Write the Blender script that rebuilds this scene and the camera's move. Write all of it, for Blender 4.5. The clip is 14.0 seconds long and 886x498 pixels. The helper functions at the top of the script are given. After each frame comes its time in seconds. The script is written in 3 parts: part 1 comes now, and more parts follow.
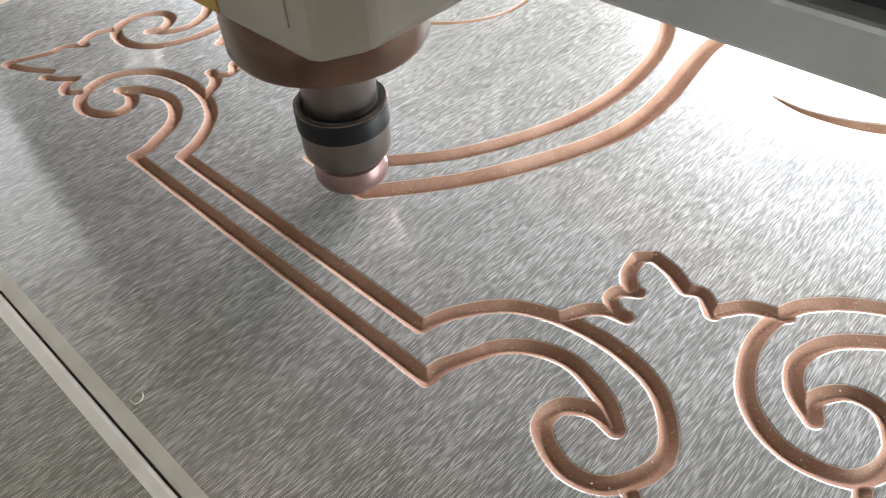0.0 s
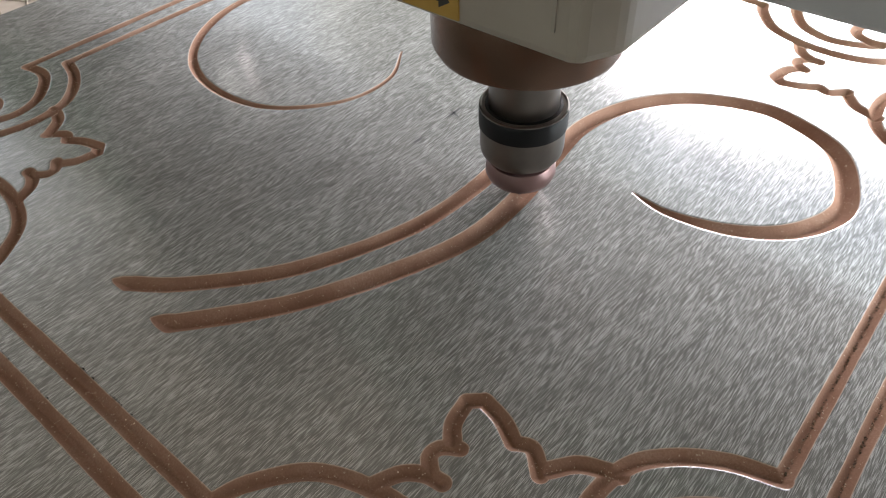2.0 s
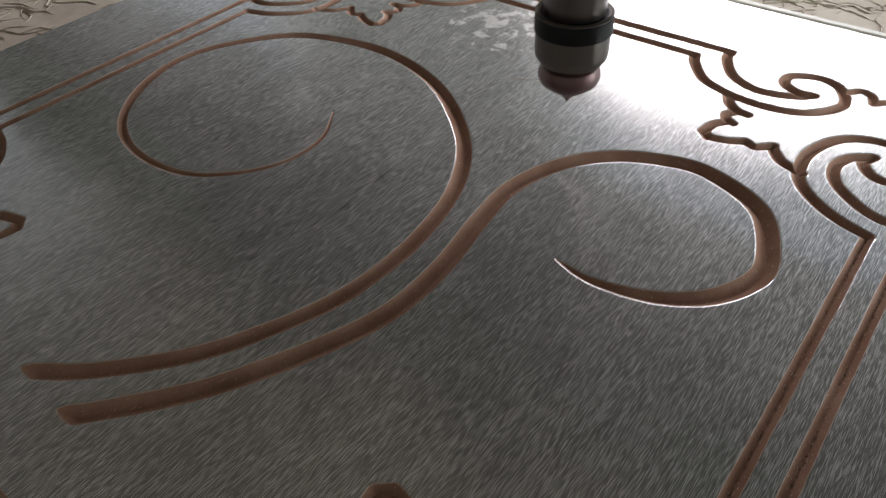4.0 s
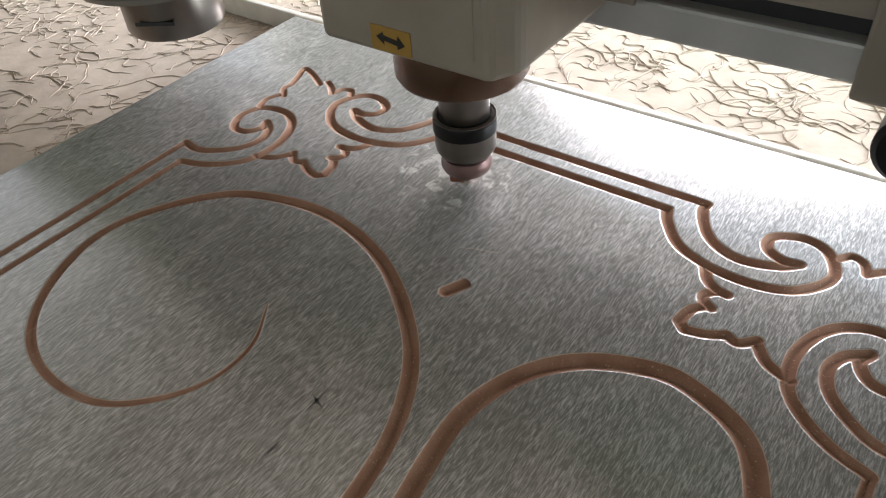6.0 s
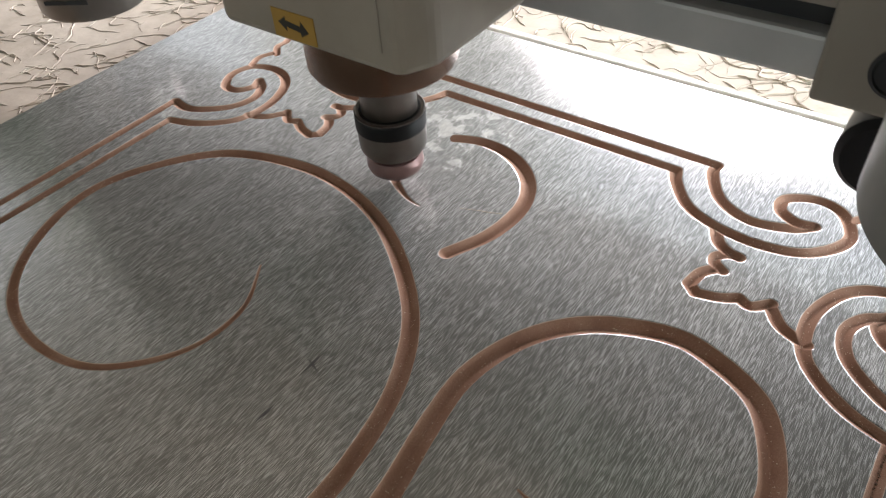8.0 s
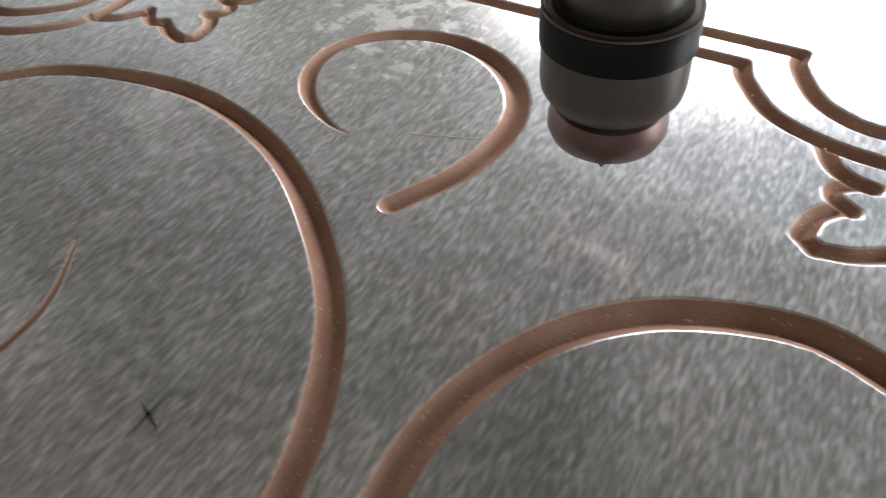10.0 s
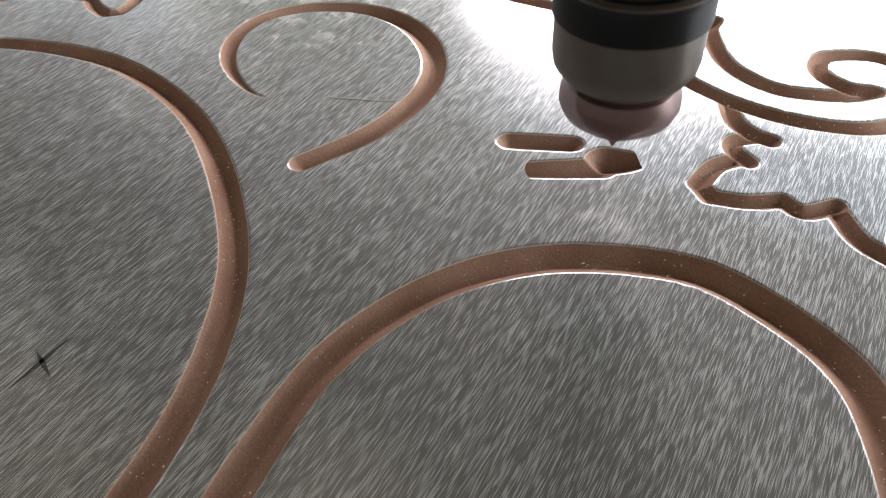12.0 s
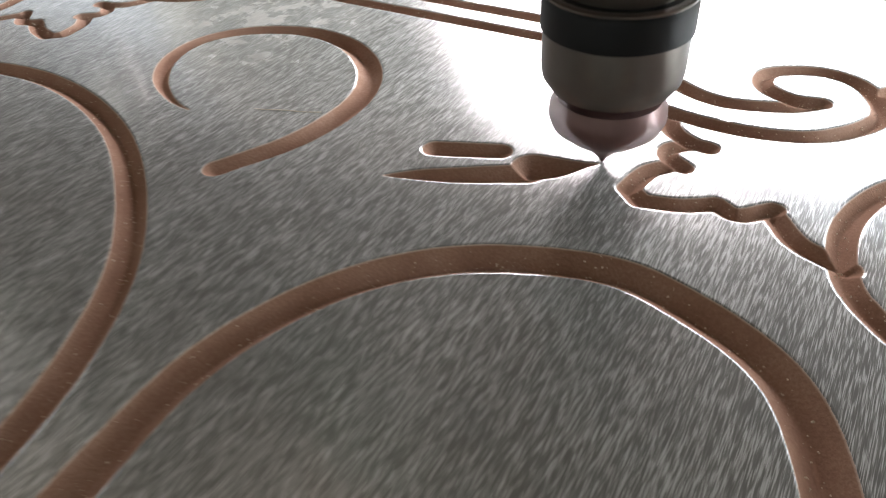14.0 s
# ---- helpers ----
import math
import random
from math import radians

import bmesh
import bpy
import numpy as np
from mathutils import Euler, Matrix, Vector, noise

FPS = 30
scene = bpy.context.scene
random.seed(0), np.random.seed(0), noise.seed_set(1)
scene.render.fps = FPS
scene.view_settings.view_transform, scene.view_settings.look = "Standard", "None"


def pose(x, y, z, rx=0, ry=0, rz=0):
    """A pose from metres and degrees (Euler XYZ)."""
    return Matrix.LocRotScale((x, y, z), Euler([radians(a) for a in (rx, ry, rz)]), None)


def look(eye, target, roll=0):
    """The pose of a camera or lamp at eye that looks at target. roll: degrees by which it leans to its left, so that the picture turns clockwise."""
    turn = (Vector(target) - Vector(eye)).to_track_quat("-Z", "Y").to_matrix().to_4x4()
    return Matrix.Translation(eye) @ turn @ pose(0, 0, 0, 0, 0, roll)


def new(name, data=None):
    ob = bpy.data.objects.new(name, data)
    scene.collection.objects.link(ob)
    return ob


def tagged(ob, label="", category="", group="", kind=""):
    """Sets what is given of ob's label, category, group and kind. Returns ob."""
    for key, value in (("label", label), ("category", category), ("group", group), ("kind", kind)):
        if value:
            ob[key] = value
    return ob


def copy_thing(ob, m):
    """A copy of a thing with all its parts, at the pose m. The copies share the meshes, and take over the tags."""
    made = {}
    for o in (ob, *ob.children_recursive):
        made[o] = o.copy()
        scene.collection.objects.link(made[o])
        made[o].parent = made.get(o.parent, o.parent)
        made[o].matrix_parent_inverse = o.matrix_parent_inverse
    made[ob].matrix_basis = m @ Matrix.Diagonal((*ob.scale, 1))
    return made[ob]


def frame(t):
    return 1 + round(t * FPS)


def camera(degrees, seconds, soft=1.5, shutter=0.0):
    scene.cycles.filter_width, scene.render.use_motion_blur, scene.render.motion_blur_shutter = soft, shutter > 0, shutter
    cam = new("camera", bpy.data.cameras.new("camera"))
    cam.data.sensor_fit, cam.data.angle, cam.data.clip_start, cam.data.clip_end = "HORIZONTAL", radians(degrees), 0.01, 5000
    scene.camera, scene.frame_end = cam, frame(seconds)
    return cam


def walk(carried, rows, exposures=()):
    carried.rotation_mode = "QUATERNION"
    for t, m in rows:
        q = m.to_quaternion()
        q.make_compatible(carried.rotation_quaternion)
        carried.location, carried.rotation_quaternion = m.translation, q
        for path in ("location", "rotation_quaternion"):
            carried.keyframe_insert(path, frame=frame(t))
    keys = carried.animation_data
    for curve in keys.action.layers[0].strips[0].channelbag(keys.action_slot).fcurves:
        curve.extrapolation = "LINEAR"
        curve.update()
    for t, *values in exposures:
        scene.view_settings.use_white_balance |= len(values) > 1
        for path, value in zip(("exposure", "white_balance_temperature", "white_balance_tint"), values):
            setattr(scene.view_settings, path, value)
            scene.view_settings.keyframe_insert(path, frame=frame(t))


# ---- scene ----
cam = camera(61.72, 14.0, soft=1.1, shutter=0.5)
PATH = [
    (0.0, pose(0.1940, -0.3070, 0.1943, 45.28, 2.52, 43.12)),
    (0.5, pose(0.1931, -0.3059, 0.1912, 44.88, 2.46, 43.86)),
    (0.8, pose(0.1972, -0.3078, 0.1920, 45.63, 2.12, 44.44)),
    (1.0, pose(0.1971, -0.3045, 0.1944, 45.37, 2.14, 44.10)),
    (1.3, pose(0.2040, -0.2656, 0.1934, 47.05, 2.68, 42.17)),
    (1.5, pose(0.2018, -0.2432, 0.1976, 46.64, 2.11, 40.75)),
    (2.0, pose(0.1981, -0.2347, 0.2014, 46.35, 1.61, 39.82)),
    (2.2, pose(0.2027, -0.2321, 0.2047, 46.39, 2.39, 39.54)),
    (4.3, pose(0.2082, -0.1896, 0.2188, 47.89, 1.94, 37.71)),
    (4.5, pose(0.2078, -0.1640, 0.2362, 48.15, 2.64, 37.92)),
    (5.0, pose(0.1926, -0.1321, 0.2403, 47.00, 3.44, 38.30)),
    (5.5, pose(0.1835, -0.1374, 0.2529, 47.92, 3.34, 37.69)),
    (5.8, pose(0.1824, -0.1238, 0.2484, 48.62, 2.84, 36.39)),
    (6.0, pose(0.1720, -0.1159, 0.2541, 48.62, 3.58, 35.91)),
    (6.5, pose(0.1671, -0.1133, 0.2461, 48.10, 3.51, 35.62)),
    (7.0, pose(0.1684, -0.1311, 0.2415, 47.35, 3.71, 36.62)),
    (7.2, pose(0.1690, -0.1287, 0.2425, 47.26, 3.68, 36.46)),
    (9.3, pose(0.1080, -0.0333, 0.1644, 45.55, 3.17, 33.74)),
    (9.5, pose(0.0823, -0.0175, 0.1460, 44.64, 3.80, 33.00)),
    (10.0, pose(0.1099, -0.0358, 0.1398, 44.33, 3.04, 31.91)),
    (10.5, pose(0.1200, -0.0357, 0.1331, 44.36, 2.78, 31.50)),
    (11.0, pose(0.1289, -0.0332, 0.1321, 44.56, 2.71, 30.65)),
    (11.5, pose(0.1311, -0.0333, 0.1313, 44.86, 2.43, 30.25)),
    (12.0, pose(0.1325, -0.0365, 0.1302, 44.90, 2.47, 30.20)),
    (12.5, pose(0.1325, -0.0311, 0.1298, 45.05, 2.45, 29.83)),
    (13.0, pose(0.1312, -0.0473, 0.1334, 45.23, 2.48, 30.97)),
    (13.5, pose(0.1382, -0.0366, 0.1333, 45.30, 2.27, 29.94)),
    (14.0, pose(0.1531, -0.0269, 0.1074, 50.72, 2.51, 30.91)),
]
# the clip's camera sets its own exposure
STOPS = [(0.0, 1.2), (1.0, 1.04), (1.5, 0.82), (2.2, 0.69), (4.3, -0.69), (4.5, -0.31), (5.0, 0.27), (5.5, -0.01), (5.8, 0.31), (6.2, 0.71), (6.5, 0.82), (7.2, 0.67), (9.3, 0.57), (9.5, 0.6), (10.0, 0.2), (10.5, 0.77), (11.0, 0.43), (11.5, 0.66), (12.0, 0.3), (12.5, 0.67), (13.0, 0.7), (13.5, 0.67), (14.0, 0.52)]
walk(cam, PATH, STOPS)

# ---------------------------------------------------------------- world and light
world = bpy.data.worlds.new("world")
scene.world = world
world.use_nodes = True
wn = world.node_tree.nodes
sky = wn.new("ShaderNodeTexSky")
sky.sky_type = "NISHITA"
sky.sun_disc = False
sky.sun_elevation = radians(40)
sky.sun_rotation = radians(160)
wn["Background"].inputs["Strength"].default_value = 0.12
world.node_tree.links.new(sky.outputs[0], wn["Background"].inputs["Color"])


def area_light(name, m, sx, sy, power, color):
    lamp = bpy.data.lights.new(name, "AREA")
    lamp.shape, lamp.size, lamp.size_y = "RECTANGLE", sx, sy
    lamp.energy, lamp.color = power, color
    ob = new(name, lamp)
    ob.matrix_world = m
    return ob


# daylight in the north window: a bright western light and a dimmer eastern one
area_light("north_window_light", look((-0.56, 2.05, 0.88), (-0.56, 0, 0.88)), 0.93, 0.55, 42, (1.0, 0.94, 0.98))
area_light("north_window_light", look((1.19, 2.05, 0.88), (1.19, 0, 0.88)), 2.56, 0.55, 38, (0.88, 0.93, 1.0))
# weak fill added above, for the bright wall mirrored over the window
area_light("north_fill_light", look((0.72, 2.05, 1.55), (0.72, 0, 1.55)), 3.5, 0.62, 5, (0.86, 0.94, 1.0))
# unseen fill from the east, added to brighten the right of the panel
area_light("east_fill_light", look((2.5, 1.3, 0.75), (0, 1.3, 0.75)), 1.4, 1.1, 150, (0.87, 0.955, 1.0))
# added warm fill, in place of a lit west wall mirrored in the laminate
area_light("west_fill_light", look((-2.5, 0.95, 1.1), (0, 0.95, 1.1)), 2.3, 1.4, 7.5, (1.0, 0.95, 0.83))


# ---------------------------------------------------------------- materials
class Nodes:
    """Short hand for building a node material."""

    def __init__(self, name, rough=0.5, metal=0.0, color=(0.5, 0.5, 0.5)):
        self.mat = bpy.data.materials.new(name)
        self.mat.use_nodes = True
        self.tree = self.mat.node_tree
        self.bsdf = self.tree.nodes["Principled BSDF"]
        self.bsdf.inputs["Roughness"].default_value = rough
        self.bsdf.inputs["Metallic"].default_value = metal
        self.bsdf.inputs["Base Color"].default_value = (*color, 1)

    def put(self, kind, **values):
        node = self.tree.nodes.new(kind)
        for key, value in values.items():
            if key in node.inputs:
                node.inputs[key].default_value = value
        return node

    def link(self, a, b):
        self.tree.links.new(a, b)

    def coords(self, scale, turn=(0, 0, 0), world_space=True):
        src = self.put("ShaderNodeNewGeometry").outputs["Position"] if world_space else self.put("ShaderNodeTexCoord").outputs["Object"]
        mp = self.put("ShaderNodeMapping")
        mp.inputs["Scale"].default_value = scale
        mp.inputs["Rotation"].default_value = turn
        mp.inputs["Location"].default_value = (0.31, 0.17, 0.43)
        self.link(src, mp.inputs["Vector"])
        return mp.outputs["Vector"]

    def noise(self, vec, scale, detail=3.0, rough=0.55):
        n = self.put("ShaderNodeTexNoise")
        n.inputs["Scale"].default_value = scale
        n.inputs["Detail"].default_value = detail
        n.inputs["Roughness"].default_value = rough
        self.link(vec, n.inputs["Vector"])
        return n.outputs["Fac"]

    def ramp(self, fac, stops):
        r = self.put("ShaderNodeValToRGB")
        el = r.color_ramp.elements
        while len(el) < len(stops):
            el.new(0.5)
        for e, (at, c) in zip(el, stops):
            e.position, e.color = at, (*c, 1) if len(c) == 3 else c
        self.link(fac, r.inputs["Fac"])
        return r.outputs["Color"]

    def math(self, op, a, b):
        n = self.put("ShaderNodeMath")
        n.operation = op
        for i, v in enumerate((a, b)):
            if isinstance(v, (int, float)):
                n.inputs[i].default_value = v
            else:
                self.link(v, n.inputs[i])
        return n.outputs[0]

    def mix(self, fac, a, b, blend="MIX"):
        n = self.put("ShaderNodeMix")
        n.data_type, n.blend_type = "RGBA", blend
        for sock, v in ((n.inputs[0], fac), (n.inputs[6], a), (n.inputs[7], b)):
            if isinstance(v, (int, float)):
                sock.default_value = v
            elif isinstance(v, tuple):
                sock.default_value = (*v, 1)
            else:
                self.link(v, sock)
        return n.outputs[2]

    def bump(self, height, strength, distance, normal=None):
        n = self.put("ShaderNodeBump")
        n.inputs["Strength"].default_value = strength
        n.inputs["Distance"].default_value = distance
        self.link(height, n.inputs["Height"])
        if normal is not None:
            self.link(normal, n.inputs["Normal"])
        return n.outputs["Normal"]

    def set(self, name, sock):
        self.link(sock, self.bsdf.inputs[name])


def speckled(name, dark, light, scale, rough, metal=0.0, bump=0.0, world_space=False):
    n = Nodes(name, rough, metal)
    v = n.coords((1, 1, 1), world_space=world_space)
    f = n.noise(v, scale, 6)
    n.set("Base Color", n.ramp(f, [(0.3, dark), (0.7, light)]))
    if bump:
        n.set("Normal", n.bump(n.noise(v, scale * 6, 4), bump, 0.0005))
    return n.mat


def laminate_material():
    """Silver-grey laminate with short brush marks along y; below the skin the fibreboard shows."""
    n = Nodes("brushed_laminate", 0.3)
    v = n.coords((1, 1, 1))
    # thin broken brush lines, about a millimetre apart and some millimetres long
    long_marks = n.noise(n.coords((6000, 280, 1)), 1.0, 0.0)
    short_marks = n.noise(n.coords((9000, 300, 1)), 1.0, 0.0)
    patch = n.noise(n.coords((60, 30, 1)), 1.0, 2.0)
    broad_marks = n.noise(n.coords((2900, 200, 1)), 1.0, 0.0)
    marks = n.math("ADD", n.math("MULTIPLY", long_marks, 0.5), n.math("MULTIPLY", short_marks, 0.3))
    marks = n.math("ADD", marks, n.math("MULTIPLY", broad_marks, 0.2))
    marks = n.math("ADD", marks, n.math("MULTIPLY", n.math("SUBTRACT", patch, 0.5), 0.12))
    clear = n.put("ShaderNodeMapRange")
    n.link(marks, clear.inputs[0])
    clear.inputs[1].default_value, clear.inputs[2].default_value = 0.42, 0.63
    marks = clear.outputs[0]
    blot = n.noise(v, 9.0, 4)
    tone = n.ramp(marks, [(0.1, LAM_DARK), (0.5, LAM_MID), (0.9, LAM_LIGHT)])
    tone = n.mix(n.math("MULTIPLY", blot, 0.25), tone, (0.30, 0.29, 0.26))
    # pale dust left round the cut hook
    sep = n.put("ShaderNodeSeparateXYZ")
    n.link(n.put("ShaderNodeNewGeometry").outputs["Position"], sep.inputs[0])
    dx = n.math("MULTIPLY", n.math("ADD", sep.outputs[0], 0.045), 22.0)
    dy = n.math("MULTIPLY", n.math("SUBTRACT", sep.outputs[1], 0.165), 26.0)
    far = n.math("ADD", n.math("MULTIPLY", dx, dx), n.math("MULTIPLY", dy, dy))
    near = n.math("MAXIMUM", n.math("SUBTRACT", 1.0, far), 0.0)
    dx = n.math("MULTIPLY", n.math("SUBTRACT", sep.outputs[0], 0.055), 17.0)
    dy = n.math("MULTIPLY", n.math("SUBTRACT", sep.outputs[1], 0.135), 24.0)
    far = n.math("ADD", n.math("MULTIPLY", dx, dx), n.math("MULTIPLY", dy, dy))
    wide = n.math("MULTIPLY", n.math("MAXIMUM", n.math("SUBTRACT", 1.0, far), 0.0), 0.08)
    wisp = n.ramp(n.noise(v, 90.0, 8, 0.65), [(0.47, (0, 0, 0)), (0.68, (1, 1, 1))])
    dust = n.math("MULTIPLY", n.math("ADD", near, wide), wisp)
    tone = n.mix(n.math("MULTIPLY", dust, 0.5), tone, (0.62, 0.57, 0.5))
    # depth below the face tells skin from core
    cut = n.ramp(n.math("MULTIPLY", sep.outputs[2], -1000.0), [(0.10, (0, 0, 0)), (0.16, (1, 1, 1))])
    grain = n.noise(v, 1500.0, 3)
    core = n.ramp(n.math("ADD", n.math("MULTIPLY", grain, 0.4), n.math("MULTIPLY", n.noise(v, 45.0, 3), 0.6)), [(0.25, (0.2, 0.11, 0.075)), (0.5, (0.285, 0.166, 0.118)), (0.8, (0.43, 0.29, 0.22))])
    deep = n.ramp(n.math("MULTIPLY", sep.outputs[2], -1000.0), [(0.22, (1, 1, 1)), (0.42, (0, 0, 0))])
    core = n.mix(n.math("MULTIPLY", deep, n.math("ADD", 0.1, n.noise(v, 700.0, 3))), core, (0.55, 0.44, 0.37))
    n.set("Base Color", n.mix(cut, tone, core))
    n.set("Metallic", n.math("MULTIPLY", n.math("SUBTRACT", 1.0, n.math("MAXIMUM", cut, dust)), 0.26))
    rough = n.math("ADD", 0.11, n.math("MULTIPLY", marks, 0.05))
    rough = n.math("ADD", rough, n.math("MULTIPLY", n.noise(v, 14.0, 3), 0.08))
    rough = n.math("ADD", rough, n.math("MULTIPLY", dust, 0.4))
    n.set("Roughness", n.math("ADD", rough, n.math("MULTIPLY", cut, 0.5)))
    skin = n.math("SUBTRACT", 1.0, cut)
    b = n.bump(n.math("MULTIPLY", marks, skin), 0.16, 0.0001)
    n.set("Normal", n.bump(n.math("MULTIPLY", grain, cut), 0.35, 0.0004, b))
    # the brush lines run along y and spread the gloss across x
    across = n.put("ShaderNodeCombineXYZ")
    across.inputs[0].default_value = 1.0
    n.set("Tangent", across.outputs[0])
    n.set("Anisotropic", n.math("MULTIPLY", skin, 0.55))
    n.set("Specular IOR Level", n.math("MULTIPLY", skin, 0.75))
    # a clear lacquer over the brushed print
    n.set("Coat Weight", n.math("MULTIPLY", n.math("MULTIPLY", skin, n.math("SUBTRACT", 1.0, dust)), 0.25))
    n.set("Coat Roughness", n.math("ADD", 0.1, n.math("MULTIPLY", n.noise(v, 14.0, 3), 0.05)))
    return n.mat


LAM_DARK, LAM_MID, LAM_LIGHT = (0.185, 0.178, 0.168), (0.28, 0.272, 0.26), (0.58, 0.57, 0.55)
M_PANEL = laminate_material()
M_EDGE = speckled("pale_edge_strip", (0.52, 0.49, 0.44), (0.66, 0.63, 0.58), 60, 0.45, world_space=True)
M_BED = speckled("scored_fibreboard", (0.40, 0.33, 0.265), (0.54, 0.46, 0.38), 45, 0.75, bump=0.4, world_space=True)
M_SCORE = speckled("score_marks", (0.23, 0.185, 0.145), (0.40, 0.33, 0.27), 90, 0.85, world_space=True)
M_HOUSING = speckled("off_white_paint", (0.255, 0.218, 0.18), (0.335, 0.292, 0.245), 18, 0.42)
M_SPINDLE = speckled("turned_steel", (0.15, 0.098, 0.072), (0.24, 0.155, 0.115), 30, 0.24, metal=1.0)
M_SHAFT = speckled("polished_steel", (0.16, 0.14, 0.125), (0.26, 0.235, 0.215), 20, 0.3, metal=1.0)
M_NUT = speckled("satin_steel", (0.15, 0.132, 0.118), (0.24, 0.212, 0.19), 35, 0.36, metal=1.0)
M_BLACK = speckled("black_oxide", (0.004, 0.004, 0.0045), (0.009, 0.0085, 0.009), 60, 0.45)
M_BLACK.node_tree.nodes["Principled BSDF"].inputs["Specular IOR Level"].default_value = 0.22
M_BIT = speckled("spinning_cutter", (0.07, 0.02, 0.018), (0.12, 0.04, 0.034), 40, 0.4, metal=0.4)
M_WING = speckled("spinning_wings", (0.17, 0.095, 0.088), (0.25, 0.15, 0.14), 40, 0.4, metal=0.5)
M_WING.node_tree.nodes["Principled BSDF"].inputs["Alpha"].default_value = 0.8
M_YELLOW = speckled("yellow_sticker", (0.30, 0.17, 0.025), (0.38, 0.22, 0.04), 60, 0.5)
M_INK = speckled("black_ink", (0.008, 0.007, 0.006), (0.02, 0.018, 0.015), 80, 0.5)
M_IDLE = speckled("dark_grey_casting", (0.10, 0.095, 0.085), (0.17, 0.16, 0.145), 25, 0.45)
M_BEAM = speckled("grey_aluminium", (0.40, 0.40, 0.40), (0.50, 0.50, 0.50), 25, 0.4, metal=0.3)
M_COVER = speckled("grey_cover_paint", (0.235, 0.205, 0.172), (0.315, 0.278, 0.236), 12, 0.5)
M_GREEN = speckled("green_paint", (0.05, 0.19, 0.08), (0.08, 0.28, 0.12), 12, 0.45)
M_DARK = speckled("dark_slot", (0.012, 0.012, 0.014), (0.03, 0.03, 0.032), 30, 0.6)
M_WALL = speckled("plaster", (0.46, 0.475, 0.44), (0.56, 0.575, 0.535), 3, 0.85, world_space=True)
M_CEIL = speckled("ceiling_paint", (0.17, 0.138, 0.108), (0.23, 0.19, 0.15), 2, 0.9, world_space=True)
M_FLOOR = speckled("concrete", (0.15, 0.143, 0.135), (0.25, 0.237, 0.222), 5, 0.8, world_space=True)
M_PENCIL = speckled("pencil_lead", (0.035, 0.034, 0.034), (0.075, 0.072, 0.07), 900, 0.5, world_space=True)
M_SCORCH = speckled("scorched_crumbs", (0.07, 0.05, 0.035), (0.22, 0.15, 0.1), 500, 0.9, world_space=True)
M_CRUMB = speckled("wood_crumbs", (0.55, 0.42, 0.31), (0.75, 0.62, 0.48), 300, 0.9, world_space=True)


# ---------------------------------------------------------------- mesh helpers
def mesh_of(name, verts, faces, mats, smooth=False):
    me = bpy.data.meshes.new(name)
    me.from_pydata(verts, [], faces)
    for m in mats:
        me.materials.append(m)
    if smooth:
        me.polygons.foreach_set("use_smooth", [True] * len(me.polygons))
    me.update()
    return me


def part(name, bm, material, parent=None, label="", smooth=False):
    me = bpy.data.meshes.new(name)
    bm.to_mesh(me)
    bm.free()
    me.materials.append(material)
    if smooth:
        me.polygons.foreach_set("use_smooth", [True] * len(me.polygons))
        me.set_sharp_from_angle(angle=radians(32))
    ob = new(name, me)
    ob.parent = parent
    if label:
        tagged(ob, label)
    return ob


def box(x0, x1, y0, y1, z0, z1, bevel=0.0, segments=2):
    bm = bmesh.new()
    bmesh.ops.create_cube(bm, size=1)
    for v in bm.verts:
        v.co = ((x0 + x1) / 2 + v.co.x * (x1 - x0), (y0 + y1) / 2 + v.co.y * (y1 - y0), (z0 + z1) / 2 + v.co.z * (z1 - z0))
    if bevel:
        bmesh.ops.bevel(bm, geom=bm.edges[:], offset=bevel, segments=segments, affect="EDGES", profile=0.5)
    return bm


def lathe(profile, n=64):
    """A solid turned about z from (radius, height) pairs, from the bottom up."""
    bm = bmesh.new()
    rings = []
    for r, z in profile:
        if r < 1e-6:
            rings.append([bm.verts.new((0, 0, z))])
        else:
            rings.append([bm.verts.new((r * math.cos(a), r * math.sin(a), z)) for a in (2 * math.pi * i / n for i in range(n))])
    for a, b in zip(rings, rings[1:]):
        for i in range(n):
            j = (i + 1) % n
            if len(a) == 1:
                bm.faces.new((a[0], b[j], b[i]))
            elif len(b) == 1:
                bm.faces.new((a[i], a[j], b[0]))
            else:
                bm.faces.new((a[i], a[j], b[j], b[i]))
    if len(rings[0]) > 1:
        bm.faces.new(rings[0][::-1])
    if len(rings[-1]) > 1:
        bm.faces.new(rings[-1])
    return bm


def prism(outline, z0, z1, bevel=0.0):
    bm = bmesh.new()
    low = [bm.verts.new((x, y, z0)) for x, y in outline]
    top = [bm.verts.new((x, y, z1)) for x, y in outline]
    bm.faces.new(low[::-1])
    bm.faces.new(top)
    for i in range(len(low)):
        j = (i + 1) % len(low)
        bm.faces.new((low[i], low[j], top[j], top[i]))
    if bevel:
        bmesh.ops.bevel(bm, geom=bm.edges[:], offset=bevel, segments=2, affect="EDGES", profile=0.5)
    return bm


